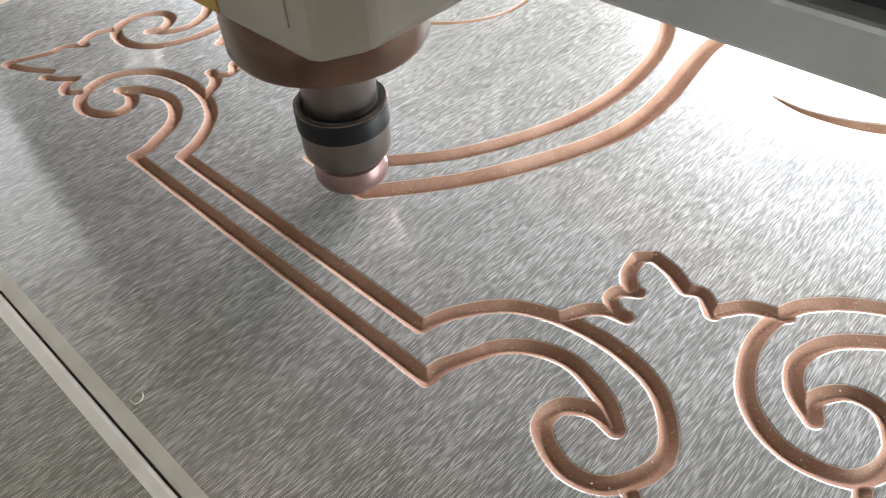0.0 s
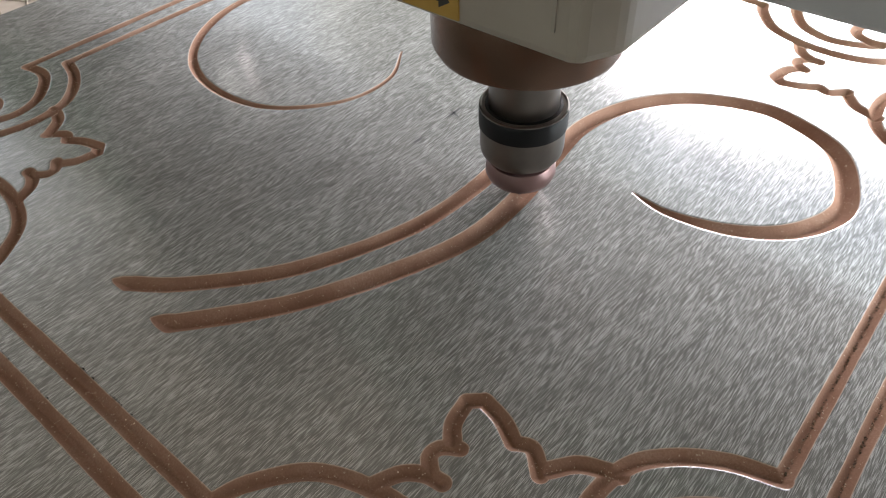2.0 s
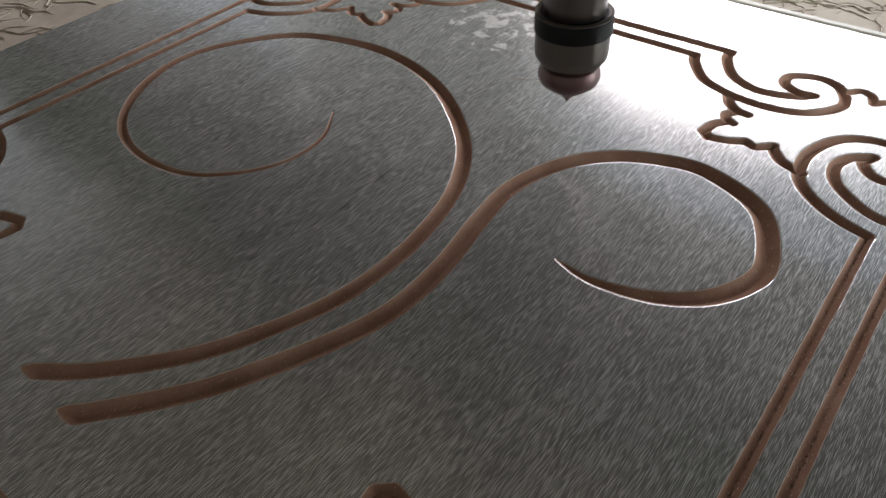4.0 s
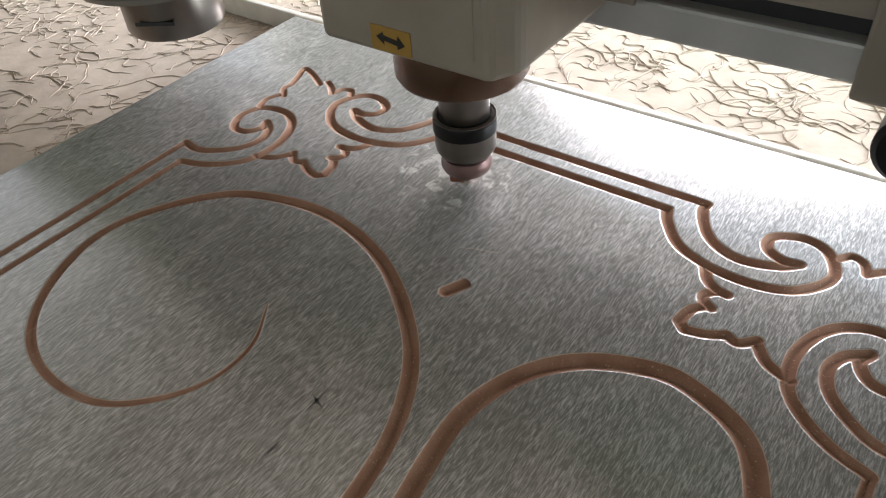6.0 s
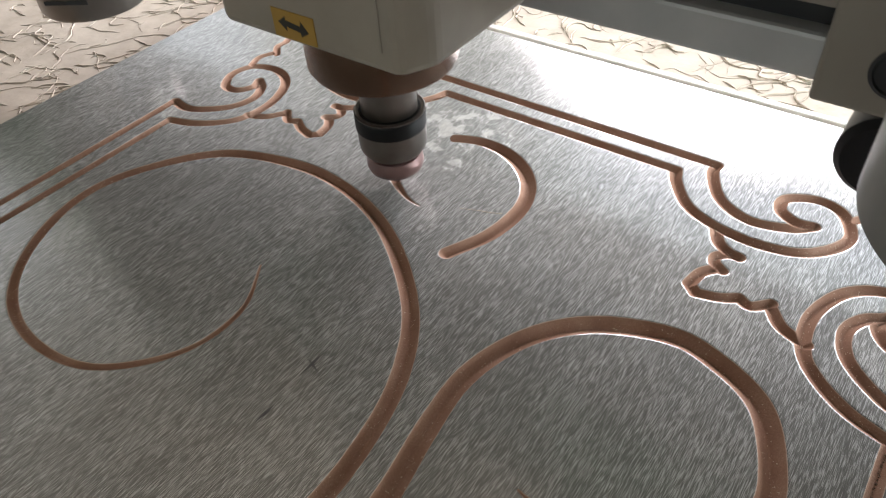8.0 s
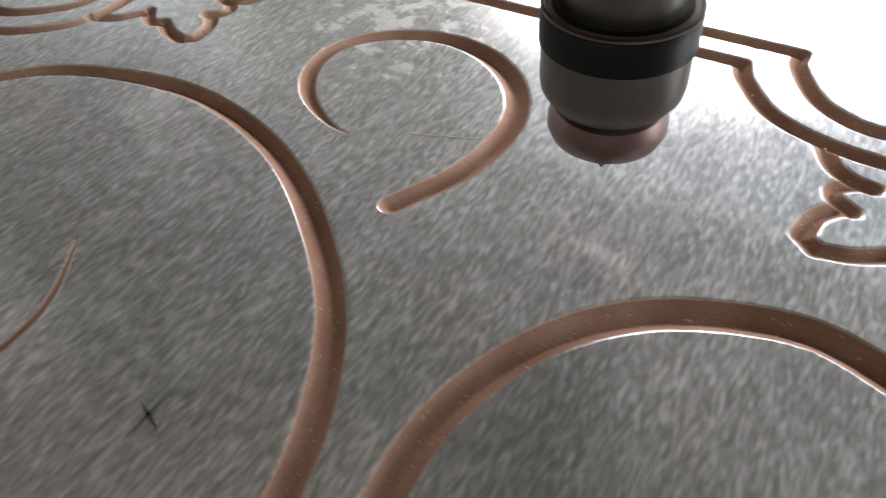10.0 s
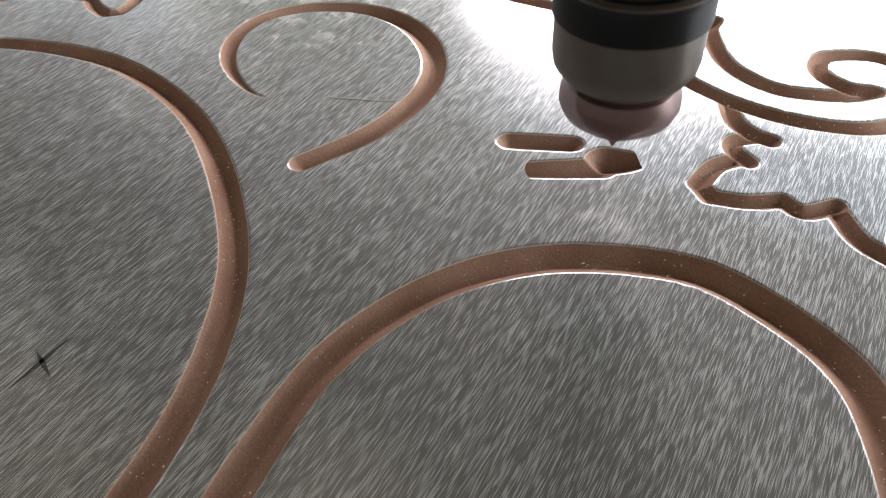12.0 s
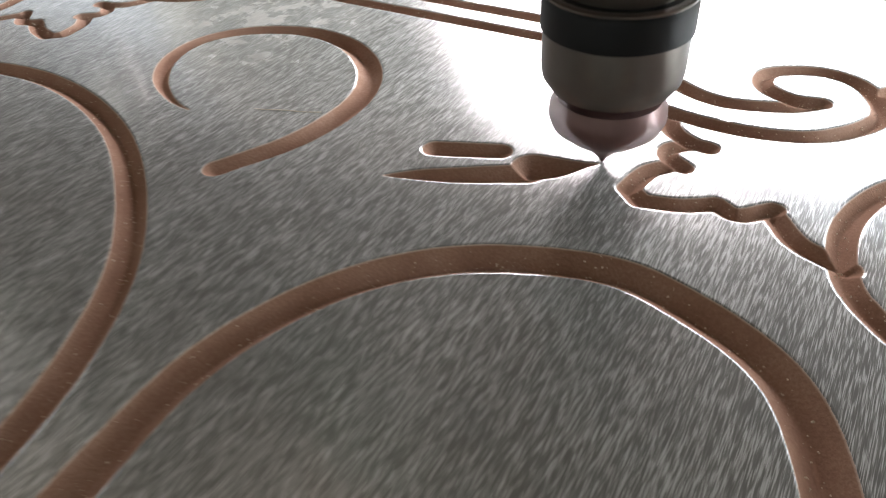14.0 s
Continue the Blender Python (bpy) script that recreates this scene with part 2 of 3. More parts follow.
# ---------------------------------------------------------------- room
def room():
    x0, x1, y0, y1, z0, z1 = -2.6, 2.6, -2.6, 2.2, -0.85, 1.95
    tagged(part("floor", box(x0, x1, y0, y1, z0 - 0.1, z0), M_FLOOR), "grey concrete workshop floor", "floor", kind="structure")
    tagged(part("ceiling", box(x0, x1, y0, y1, z1, z1 + 0.1), M_CEIL), "dull brownish painted ceiling", "ceiling", kind="structure")

    def wall(name, holes, along_x, at, a0, a1):
        """A wall 0.15 thick, with one opening (a, b, low, high) if given."""
        bm = bmesh.new()
        a, b, low, high = holes
        for p, q, r, s in ((a0, a, z0, z1), (b, a1, z0, z1), (a, b, z0, low), (a, b, high, z1)):
            piece = box(p, q, at, at + 0.15, r, s) if along_x else box(at, at + 0.15, p, q, r, s)
            me = bpy.data.meshes.new("piece")
            piece.to_mesh(me)
            piece.free()
            bm.from_mesh(me)
            bpy.data.meshes.remove(me)
        return tagged(part(name, bm, M_WALL), "plain plastered workshop wall with an opening for a lamp", "wall", kind="structure")

    # the opening reaches above the window to take the added weak fill
    wall("wall_north", (-1.05, 2.5, 0.6, 1.87), True, y1, x0, x1)
    # unseen opening, added only to hold the warm fill lamp
    wall("wall_west", (-0.22, 2.12, 0.38, 1.82), False, x0 - 0.15, y0, y1)
    tagged(part("wall_south", box(x0, x1, y0 - 0.15, y0, z0, z1), M_WALL), "plain plastered workshop wall", "wall", kind="structure")
    # opening added for the eastern fill, no window is known here
    wall("wall_east", (0.6, 2.0, 0.2, 1.3), False, x1, y0, y1)
    # unseen bar added to part the weak upper fill from the window
    tagged(part("transom", box(-1.05, 2.5, y1 - 0.14, y1 + 0.15, 1.165, 1.235), M_WALL), "plain unseen bar added between the north window light and the fill above", "transom", kind="structure")
    # thin unseen bar added where the two north lamps meet
    tagged(part("mullion", box(-0.095, -0.09, y1 - 0.12, y1 + 0.15, 0.6, 1.16), M_WALL), "narrow unseen bar added between the two lamps of the north window", "mullion", kind="structure")


room()

# ---------------------------------------------------------------- the carved ornament, in centimetres
CM = 0.01


def spline(points, step=0.05):
    """A smooth curve through control points (x, y, radius); returns closely spaced rows."""
    p = np.array(points, float)
    p = np.vstack([2 * p[0] - p[1], p, 2 * p[-1] - p[-2]])
    out = []
    for i in range(1, len(p) - 2):
        a, b, c, d = p[i - 1 : i + 3]
        n = max(2, int(np.hypot(*(c - b)[:2]) / step))
        t = (np.arange(n) / n)[:, None]
        out.append(0.5 * (2 * b + (c - a) * t + (2 * a - 5 * b + 4 * c - d) * t**2 + (3 * b - a - 3 * c + d) * t**3))
    out.append(p[-2][None])
    rows = np.vstack(out)
    rows[:, 2] = np.maximum(rows[:, 2], 0.0)
    return rows


def eased(rows, reach):
    """The same stroke with its bends evened out; both ends stay."""
    k = np.hanning(2 * reach + 3)[1:-1]
    k /= k.sum()
    pad = np.vstack([2 * rows[0] - rows[reach:0:-1], rows, 2 * rows[-1] - rows[-2 : -reach - 2 : -1]])
    out = np.stack([np.convolve(pad[:, i], k, "valid") for i in range(3)], 1)
    out[:, 2] = np.maximum(out[:, 2], 0.0)
    return out


def fixed(points, r):
    return [(x, y, r) for x, y in points]


R_LINE, R_ACROSS = 0.335, 0.29
INNER, OUTER = 19.95, 21.39
# one corner, in the quadrant where both coordinates are positive; side a runs along the x lines, side b along the y lines
SIDE_A = [
    fixed([(8.95, OUTER), (9.05, 20.5), (10.1, 18.8), (11.75, 18.03), (13.5, 18.45), (14.4, 19.15)], R_LINE),
    fixed([(14.4, 19.15), (13.55, 19.05), (12.72, 19.6), (12.76, 20.58), (14.1, 21.2), (15.35, 20.7), (15.98, 19.0), (14.8, 17.3), (12.95, 16.65), (10.85, 16.75), (8.97, 17.5), (7.73, 19.0), (7.33, INNER)], R_LINE),
]
SIDE_B = [
    fixed([(OUTER, 10.55), (20.2, 10.38), (19.1, 10.78), (17.75, 11.95), (17.3, 13.3), (17.7, 14.4), (18.55, 15.05)], R_LINE),
    fixed([(18.55, 15.05), (18.3, 14.3), (18.95, 13.45), (20.0, 13.5), (20.7, 14.8), (20.1, 16.2), (18.3, 16.55), (16.75, 15.6), (15.95, 13.6), (16.15, 11.6), (17.0, 10.4), (18.4, 9.45), (INNER, 8.95)], R_LINE),
]
LEAVES = [
    fixed([(10.66, 16.7), (11.1, 15.85), (11.7, 15.42), (12.25, 15.32)], 0.32),
    fixed([(11.8, 15.3), (11.38, 14.88), (11.45, 14.45), (11.95, 14.1)], 0.3),
    fixed([(11.6, 14.05), (11.2, 13.5), (11.02, 12.6)], 0.32),
    fixed([(11.02, 12.6), (11.45, 12.22)], 0.32),
    fixed([(11.45, 12.22), (12.35, 12.46), (13.1, 12.9)], 0.32),
    fixed([(13.1, 12.9), (13.67, 12.7), (14.35, 13.3)], 0.3),
    fixed([(14.42, 13.05), (15.03, 12.3), (15.76, 11.96), (16.2, 11.84)], 0.32),
    fixed([(15.9, 20.6), (16.35, 21.05), (16.95, 20.8), (17.23, 20.06)], 0.28),
    fixed([(17.35, 20.2), (17.95, 20.75), (18.6, 21.1)], 0.27),
    fixed([(18.9, 20.6), (20.2, 21.35), (21.5, 21.8), (21.15, 20.8), (20.7, 19.65)], 0.28),
    fixed([(20.7, 19.6), (20.75, 18.9), (20.0, 18.1)], 0.27),
    fixed([(20.4, 18.05), (20.75, 17.2), (20.5, 16.3)], 0.28),
]
# the long curls, thin at the free tip
CURL_A = [(-5.98, 3.05, 0.08), (-4.6, 0.6, 0.145), (-4.95, -2.4, 0.17), (-7.5, -5.1, 0.21), (-10.9, -5.72, 0.24), (-14.1, -4.85, 0.28), (-16.5, -2.6, 0.30), (-17.95, 0.7, 0.32), (-17.75, 3.7, 0.34), (-15.5, 7.35, 0.36), (-12.8, 9.1, 0.37), (-8.2, 9.85, 0.39), (-3.2, 8.5, 0.40), (1.25, 5.15, 0.41), (3.5, 1.6, 0.42), (4.38, -2.3, 0.43), (4.35, -5.6, 0.43), (3.75, -8.3, 0.43), (1.9, -12.2, 0.43), (-0.8, -15.3, 0.43), (-2.3, -16.4, 0.42)]
CURL_B = [(9.98, 0.03, 0.06), (11.4, -0.28, 0.2), (12.7, -0.12, 0.29), (14.3, 0.38, 0.38), (16.0, 1.6, 0.47), (17.05, 3.45, 0.51), (17.1, 5.05, 0.51), (15.7, 8.0, 0.51), (13.1, 9.28, 0.51), (11.3, 9.36, 0.51), (8.6, 8.2, 0.51), (6.68, 6.1, 0.50), (5.7, 3.2, 0.50), (5.85, 0.3, 0.50), (6.35, -3.0, 0.50), (6.3, -6.4, 0.50), (5.15, -9.75, 0.50), (3.3, -13.3, 0.50), (1.0, -16.2, 0.49), (0.65, -16.6, 0.48)]
# what the cutter cuts while it is watched
HOOK = [(-2.25, 10.5, 0.06), (-3.2, 10.7, 0.12), (-4.7, 11.6, 0.28), (-5.65, 13.0, 0.34), (-5.7, 14.6, 0.35), (-4.6, 16.0, 0.37), (-2.6, 16.8, 0.39), (-0.5, 16.5, 0.41), (1.3, 15.15, 0.43), (2.15, 13.2, 0.43), (1.95, 10.7, 0.43), (0.92, 8.45, 0.42)]
DASH = [(5.72, 12.02, 0.4), (7.35, 12.68, 0.4)]
LEAF_LONG = [(5.04, 10.17, 0.01), (6.0, 10.7, 0.25), (6.9, 11.15, 0.38), (7.8, 11.65, 0.44), (8.5, 12.05, 0.46)]
LEAF_END = [(8.5, 12.4, 0.62), (8.95, 12.6, 0.5), (9.5, 12.97, 0.24), (10.05, 13.36, 0.01)]

LINES = []
for s in (-1, 1):
    # the southern lines were cut a little further out
    out = 0.19 if s < 0 else 0.0
    LINES.append(fixed([(-7.33, (INNER + out) * s), (7.33, (INNER + out) * s)], R_LINE))
    LINES.append(fixed([(-8.95, (OUTER + out * 0.8) * s), (8.95, (OUTER + out * 0.8) * s)], R_LINE))
    LINES.append(fixed([(INNER * s, -8.95), (INNER * s, 8.95)], R_ACROSS))
    LINES.append(fixed([(OUTER * s, -10.55), (OUTER * s, 10.55)], R_ACROSS))

# the stems end in a slanted point
STEM_ENDS = [[(-2.35, -16.45, 0.42), (-2.75, -16.6, 0.27), (-3.16, -16.77, 0.02)], [(0.6, -16.65, 0.48), (0.2, -16.8, 0.33), (-0.27, -17.0, 0.02)]]

GROOVES = [spline(c) for c in LINES + STEM_ENDS] + [eased(spline(c), 22) for c in (CURL_A, CURL_B)]
for sx in (-1, 1):
    for sy in (-1, 1):
        for c in SIDE_A + SIDE_B + LEAVES:
            row = spline(c)
            if sy < 0:
                row[:, 1] += 0.17 * np.clip((row[:, 1] - 19.0) / 0.9, 0, 1) * (row[:, 0] < 9.6)
            GROOVES.append(row * np.array([sx, sy, 1.0]))
CUTS = [eased(spline(HOOK), 14)] + [spline(c) for c in (DASH, LEAF_LONG, LEAF_END)]

# the cutter's flanks fall 0.8 to 1
SLOPE = 0.8
X0, X1, Y0, Y1 = -28.7, 28.8, -28.55, 28.0
THICK = 1.8


def carved_panel():
    cell = 0.05
    nx, ny = int(round((X1 - X0) / cell / 8)) * 8, int(round((Y1 - Y0) / cell / 8)) * 8
    xs, ys = np.linspace(X0, X1, nx + 1), np.linspace(Y0, Y1, ny + 1)
    cx, cy = xs[1] - xs[0], ys[1] - ys[0]
    field = np.full((ny + 1, nx + 1), -9.0)
    rng = np.random.default_rng(4)
    for row in GROOVES + CUTS:
        wob = np.convolve(rng.normal(0, 1, len(row) + 40), np.ones(41) / 41, "valid")[: len(row)] * 0.05
        for (x, y, r), w in zip(row, wob):
            r = r + min(w, 0.03) * (r > 0.1)
            reach = r + 0.16
            i0, i1 = max(0, int((x - reach - X0) / cx)), min(nx, int((x + reach - X0) / cx) + 1)
            j0, j1 = max(0, int((y - reach - Y0) / cy)), min(ny, int((y + reach - Y0) / cy) + 1)
            d = r - np.hypot(xs[None, i0 : i1 + 1] - x, ys[j0 : j1 + 1, None] - y)
            np.maximum(field[j0 : j1 + 1, i0 : i1 + 1], d, out=field[j0 : j1 + 1, i0 : i1 + 1])
    gx, gy = np.meshgrid(xs, ys)
    px, py = gx.copy(), gy.copy()
    dy_, dx_ = np.gradient(field, cy, cx)
    size = np.hypot(dx_, dy_)
    rim = (np.abs(field) < 0.55 * cell) & (size > 0.3) & (size < 1.5)
    px[rim] -= (field * dx_ / np.maximum(size, 1e-6) ** 2)[rim]
    py[rim] -= (field * dy_ / np.maximum(size, 1e-6) ** 2)[rim]
    pz = -SLOPE * np.maximum(field, 0)
    pz[rim] = 0
    # fine cells near the cuts, broad ones elsewhere
    near = field > -0.12
    blocks = np.zeros((ny // 8, nx // 8), bool)
    for j in range(9):
        for i in range(9):
            blocks |= near[j : j + ny - 7 : 8, i : i + nx - 7 : 8][: ny // 8, : nx // 8]
    index = np.arange((nx + 1) * (ny + 1)).reshape(ny + 1, nx + 1)
    fine = np.repeat(np.repeat(blocks, 8, 0), 8, 1)
    jj, ii = np.nonzero(fine)
    f1 = np.stack([index[jj, ii], index[jj, ii + 1], index[jj + 1, ii + 1], index[jj + 1, ii]], 1)
    jj, ii = np.nonzero(~blocks)
    jj, ii = jj * 8, ii * 8
    f2 = np.stack([index[jj, ii], index[jj, ii + 8], index[jj + 8, ii + 8], index[jj + 8, ii]], 1)
    faces = np.vstack([f1, f2])
    used, inverse = np.unique(faces, return_inverse=True)
    faces = inverse.reshape(faces.shape)
    verts = np.stack([px.ravel()[used], py.ravel()[used], pz.ravel()[used]], 1) * CM
    me = bpy.data.meshes.new("carved_panel")
    me.vertices.add(len(verts))
    me.vertices.foreach_set("co", verts.ravel())
    me.loops.add(faces.size)
    me.loops.foreach_set("vertex_index", faces.ravel())
    me.polygons.add(len(faces))
    me.polygons.foreach_set("loop_start", np.arange(len(faces)) * 4)
    me.update(calc_edges=True)
    me.materials.append(M_PANEL)
    ob = tagged(new("carved_panel", me), "silver-grey brushed laminate panel with scrolls routed into brown fibreboard", "panel")
    # rounded rim and sides
    prof = [(0.0, 0.0), (0.11, -0.06), (0.15, -0.14), (0.15, -THICK)]
    corner = ((X0, Y0, -1, -1), (X1, Y0, 1, -1), (X1, Y1, 1, 1), (X0, Y1, -1, 1))
    vs, fs = [], []
    for off, z in prof:
        vs += [((x + sx * off) * CM, (y + sy * (off if sy > 0 else off * 3.3)) * CM, z * CM) for x, y, sx, sy in corner]
    for k in range(len(prof) - 1):
        for c in range(4):
            d = (c + 1) % 4
            fs.append((4 * k + c, 4 * k + 4 + c, 4 * k + 4 + d, 4 * k + d))
    fs.append((12, 15, 14, 13))
    side = new("edge", mesh_of("edge", vs, [f[::-1] for f in fs], [M_EDGE]))
    side.parent = ob
    tagged(side, "pale rounded panel edge")
    return ob


panel = carved_panel()


# ---------------------------------------------------------------- the skin still standing where the cutter has yet to pass
STRIPS = []


def uncut(row, when, level, bulge=-1):
    """Flush pieces of the face over a stroke, each with the time at which the cutter takes it. Their joints are round, as the cutter leaves them."""
    n = max(1, int(len(row) / 8))
    cuts = np.linspace(0, len(row) - 1, n + 1).astype(int)
    way = np.gradient(row[:, :2], axis=0)
    way /= np.maximum(np.hypot(way[:, 0], way[:, 1]), 1e-9)[:, None]
    side = np.stack([-way[:, 1], way[:, 0]], 1)

    last = len(row) - 1
    step = np.maximum(np.hypot(*np.gradient(row[:, :2], axis=0).T), 1e-6)
    taper = np.abs(np.gradient(row[:, 2])) / step

    def arc(k, sense, flip):
        r = row[k, 2] + 0.09
        full = (k == 0 or k == last) and row[k, 2] > 0.1
        deep = 1.0 if full else max(0.0, 1.0 - 4.0 * taper[k]) * (row[k, 2] > 0.3)
        pts = [tuple(row[k, :2] + side[k] * r * math.cos(q) + sense * deep * way[k] * r * math.sin(q)) for q in np.linspace(0.25, math.pi - 0.25, 9)]
        return pts[::-1] if flip else pts

    for a, b in zip(cuts, cuts[1:]):
        seg, sd = row[a : b + 1], side[a : b + 1]
        left = seg[:, :2] + sd * (seg[:, 2:] + 0.09)
        right = seg[:, :2] - sd * (seg[:, 2:] + 0.09)
        ring = list(map(tuple, left)) + arc(b, 1 if b == last else bulge, False)
        ring += list(map(tuple, right[::-1])) + arc(a, -1 if a == 0 else bulge, True)
        bm = prism([(x * CM, y * CM) for x, y in ring], -0.00008, 0.000004 + level * 0.000003)
        bmesh.ops.recalc_face_normals(bm, faces=bm.faces)
        ob = part("uncut_strip", bm, M_PANEL, panel)
        STRIPS.append((ob, when((a + b) / 2 / last)))


def hook_time(s):
    """The oval at the thick end first, then the far bend round to it, the thin tip last."""
    if s > 0.955:
        return 4.95
    if s > 0.40:
        return 5.98 + (s - 0.40) / 0.555 * 0.7
    return 7.4 + s / 0.40 * 1.5


uncut(CUTS[0], hook_time, 0)
uncut(CUTS[1], lambda s: 10.42 - 0.3 * s, 0)
uncut(CUTS[2], lambda s: 11.45 + 0.35 * s if s > 0.52 else 13.0 - 0.55 * s, 0)
uncut(CUTS[3], lambda s: 11.75 + 0.3 * s if s < 0.5 else 13.5 + 0.45 * (s - 0.5) * 2, 1, 1)


# ---------------------------------------------------------------- round the panel
def neighbour_panel():
    y = Y0 * CM - 0.0058
    bm = box(-0.75, 0.75, -0.85, y - 0.005, -0.018, 0)
    ob = part("laminate_panel", bm, M_PANEL)
    edge = bmesh.new()
    prof = [(y - 0.005, 0.0), (y - 0.0013, -0.0006), (y, -0.0014), (y, -0.018), (y - 0.005, -0.018)]
    ends = [[edge.verts.new((x, a, b)) for a, b in prof] for x in (-0.75, 0.75)]
    for i in range(5):
        j = (i + 1) % 5
        edge.faces.new((ends[0][i], ends[0][j], ends[1][j], ends[1][i]))
    bmesh.ops.recalc_face_normals(edge, faces=edge.faces)
    part("edge", edge, M_EDGE, ob, "pale bevelled panel edge")
    return tagged(ob, "silver-grey brushed laminate panel, uncut, butted against the carved one", "panel")


neighbour_panel()
tagged(part("edge_batten", box(-0.45, 0.6, Y1 * CM + 0.0042, Y1 * CM + 0.0105, -0.018, -0.0005, 0.0012), M_EDGE), "narrow pale batten along the panel's back edge", "batten")
router_table = tagged(part("router_table", box(-0.95, 0.95, -0.9, 1.15, -0.85, -0.0605, 0.01), M_COVER), "router table, pale scored fibreboard bed on grey steel", "router table")
part("bed", box(-1.1, 1.1, -1.0, 1.25, -0.06, -THICK * CM, 0.002), M_BED, router_table, "pale fibreboard bed")


def score_marks():
    """Old cutter marks on the bed: crooked scratches, each with a pale lip thrown up on one side."""
    rng = np.random.default_rng(11)
    cuts, lips = ([], []), ([], [])
    z = -THICK * CM
    for k in range(6000):
        x, y = rng.uniform(-0.75, 0.6), rng.uniform(-0.15, 0.75)
        a = rng.choice([0.05, 0.45, 2.7, 1.3]) + rng.normal(0, 0.4)
        bend, sway = rng.normal(0, 10), rng.uniform(0, 6.3)
        n, w = int(rng.integers(3, 18)), rng.uniform(0.00015, 0.0006)
        bow = rng.choice([0.0, 0.3, 0.7])
        rows = []
        for i in range(n):
            t = i / (n - 1)
            rows.append((x, y, a, w * (0.2 + math.sin(math.pi * t)) * rng.uniform(0.5, 1.3)))
            a += bend * 0.005 + bow * math.sin(sway + i * 0.7) + rng.normal(0, 0.2)
            x += math.cos(a) * 0.0038
            y += math.sin(a) * 0.0038
        if any(-0.297 < p[0] < 0.297 and p[1] < 0.298 for p in rows):
            continue
        for (vs, fs), low, out, top in ((cuts, -1.0, 1.0, 0.00025), (lips, 0.9, 2.6, 0.0009)):
            base = len(vs)
            for x, y, a, h in rows:
                sx, sy = -math.sin(a) * h, math.cos(a) * h
                mid = (low + out) / 2
                vs += [(x + sx * low, y + sy * low, z + 0.0001), (x + sx * mid, y + sy * mid, z + top * min(1.0, h / 0.0004)), (x + sx * out, y + sy * out, z + 0.0001)]
            for i in range(n - 1):
                b = base + 3 * i
                fs += [(b, b + 3, b + 4, b + 1), (b + 1, b + 4, b + 5, b + 2)]
    ob = new("score_marks", mesh_of("score_marks", *cuts, [M_SCORE]))
    lip = new("lips", mesh_of("lips", *lips, [M_BED]))
    lip.parent = ob
    tagged(lip, "pale raised lips of the scratches", kind="stuff")
    return tagged(ob, "dark crooked cutter scratches all over the bed", "scratches", kind="stuff")


score_marks()


def pencil_marks():
    """The cross at the panel's middle and a short tick beside it."""

    def stroke(x0, y0, x1, y1, w, name, parent):
        d = Vector((x1 - x0, y1 - y0)).normalized()
        s = Vector((-d.y, d.x)) * w
        out = [(x0, y0), ((x0 + x1) / 2 + s.x, (y0 + y1) / 2 + s.y), (x1, y1), ((x0 + x1) / 2 - s.x, (y0 + y1) / 2 - s.y)]
        return part(name, prism([(x * CM, y * CM) for x, y in out], 0.00002, 0.00009), M_PENCIL, parent)

    cross = stroke(0.08, -0.75, 0.12, 0.85, 0.065, "pencil_cross", None)
    stroke(-0.3, 0.25, 0.65, -0.1, 0.06, "stroke", cross)
    tagged(cross, "small dark pencil cross marking the panel's middle", "pencil mark")
    tagged(stroke(0.2, -3.2, 0.26, -2.2, 0.08, "pencil_tick", None), "short dark pencil tick on the laminate", "pencil mark")


pencil_marks()


def crumbs():
    """Wood crumbs lying along the cuts: pale ones on the flanks, dark ones down the bottom of the cross-grain cuts."""
    rng = np.random.default_rng(5)
    pool = np.vstack(GROOVES)
    floor_line = np.vstack([g for g in GROOVES if np.ptp(g[:, 0]) < 0.01])

    def scatter(source, count, spread, size):
        vs, fs = [], []
        for k in range(count):
            x, y, r = source[rng.integers(len(source))]
            q, d = rng.uniform(0, 2 * math.pi), r * rng.uniform(0.0, 1.0) * spread
            s = size * rng.uniform(0.25, 1.0) ** 2
            if r < 0.25:
                continue
            px, py = x + d * math.cos(q), y + d * math.sin(q)
            z = -SLOPE * (r - d) + 0.006
            b = len(vs)
            for a in range(4):
                w = q + a * 1.57 + rng.uniform(-0.4, 0.4)
                vs.append(((px + s * math.cos(w)) * CM, (py + s * math.sin(w)) * CM, (z - 0.006) * CM))
            vs.append((px * CM, py * CM, (z + s * 0.8) * CM))
            fs += [(b + a, b + (a + 1) % 4, b + 4) for a in range(4)]
        return vs, fs

    ob = new("wood_crumbs", mesh_of("wood_crumbs", *scatter(pool, 7000, 0.95, 0.032), [M_CRUMB]))
    tagged(ob, "fine pale crumbs of fibreboard in the cuts", "crumbs", kind="stuff")
    ob = new("dark_crumbs", mesh_of("dark_crumbs", *scatter(floor_line, 1500, 0.22, 0.06), [M_SCORCH]))
    tagged(ob, "dark scorched crumbs along the bottom of the cuts", "crumbs", kind="stuff")


crumbs()


def fibre(name, points, r, label, category, material):
    """A loose fibre or shaving, as a thin bent tube lying on the face."""
    cu = bpy.data.curves.new(name, "CURVE")
    cu.dimensions, cu.bevel_depth, cu.bevel_resolution = "3D", r * CM, 2
    sp = cu.splines.new("NURBS")
    sp.points.add(len(points) - 1)
    for p, (x, y, z) in zip(sp.points, points):
        p.co = (x * CM, y * CM, z * CM, 1)
    sp.use_endpoint_u = True
    cu.materials.append(material)
    return tagged(new(name, cu), label, category)


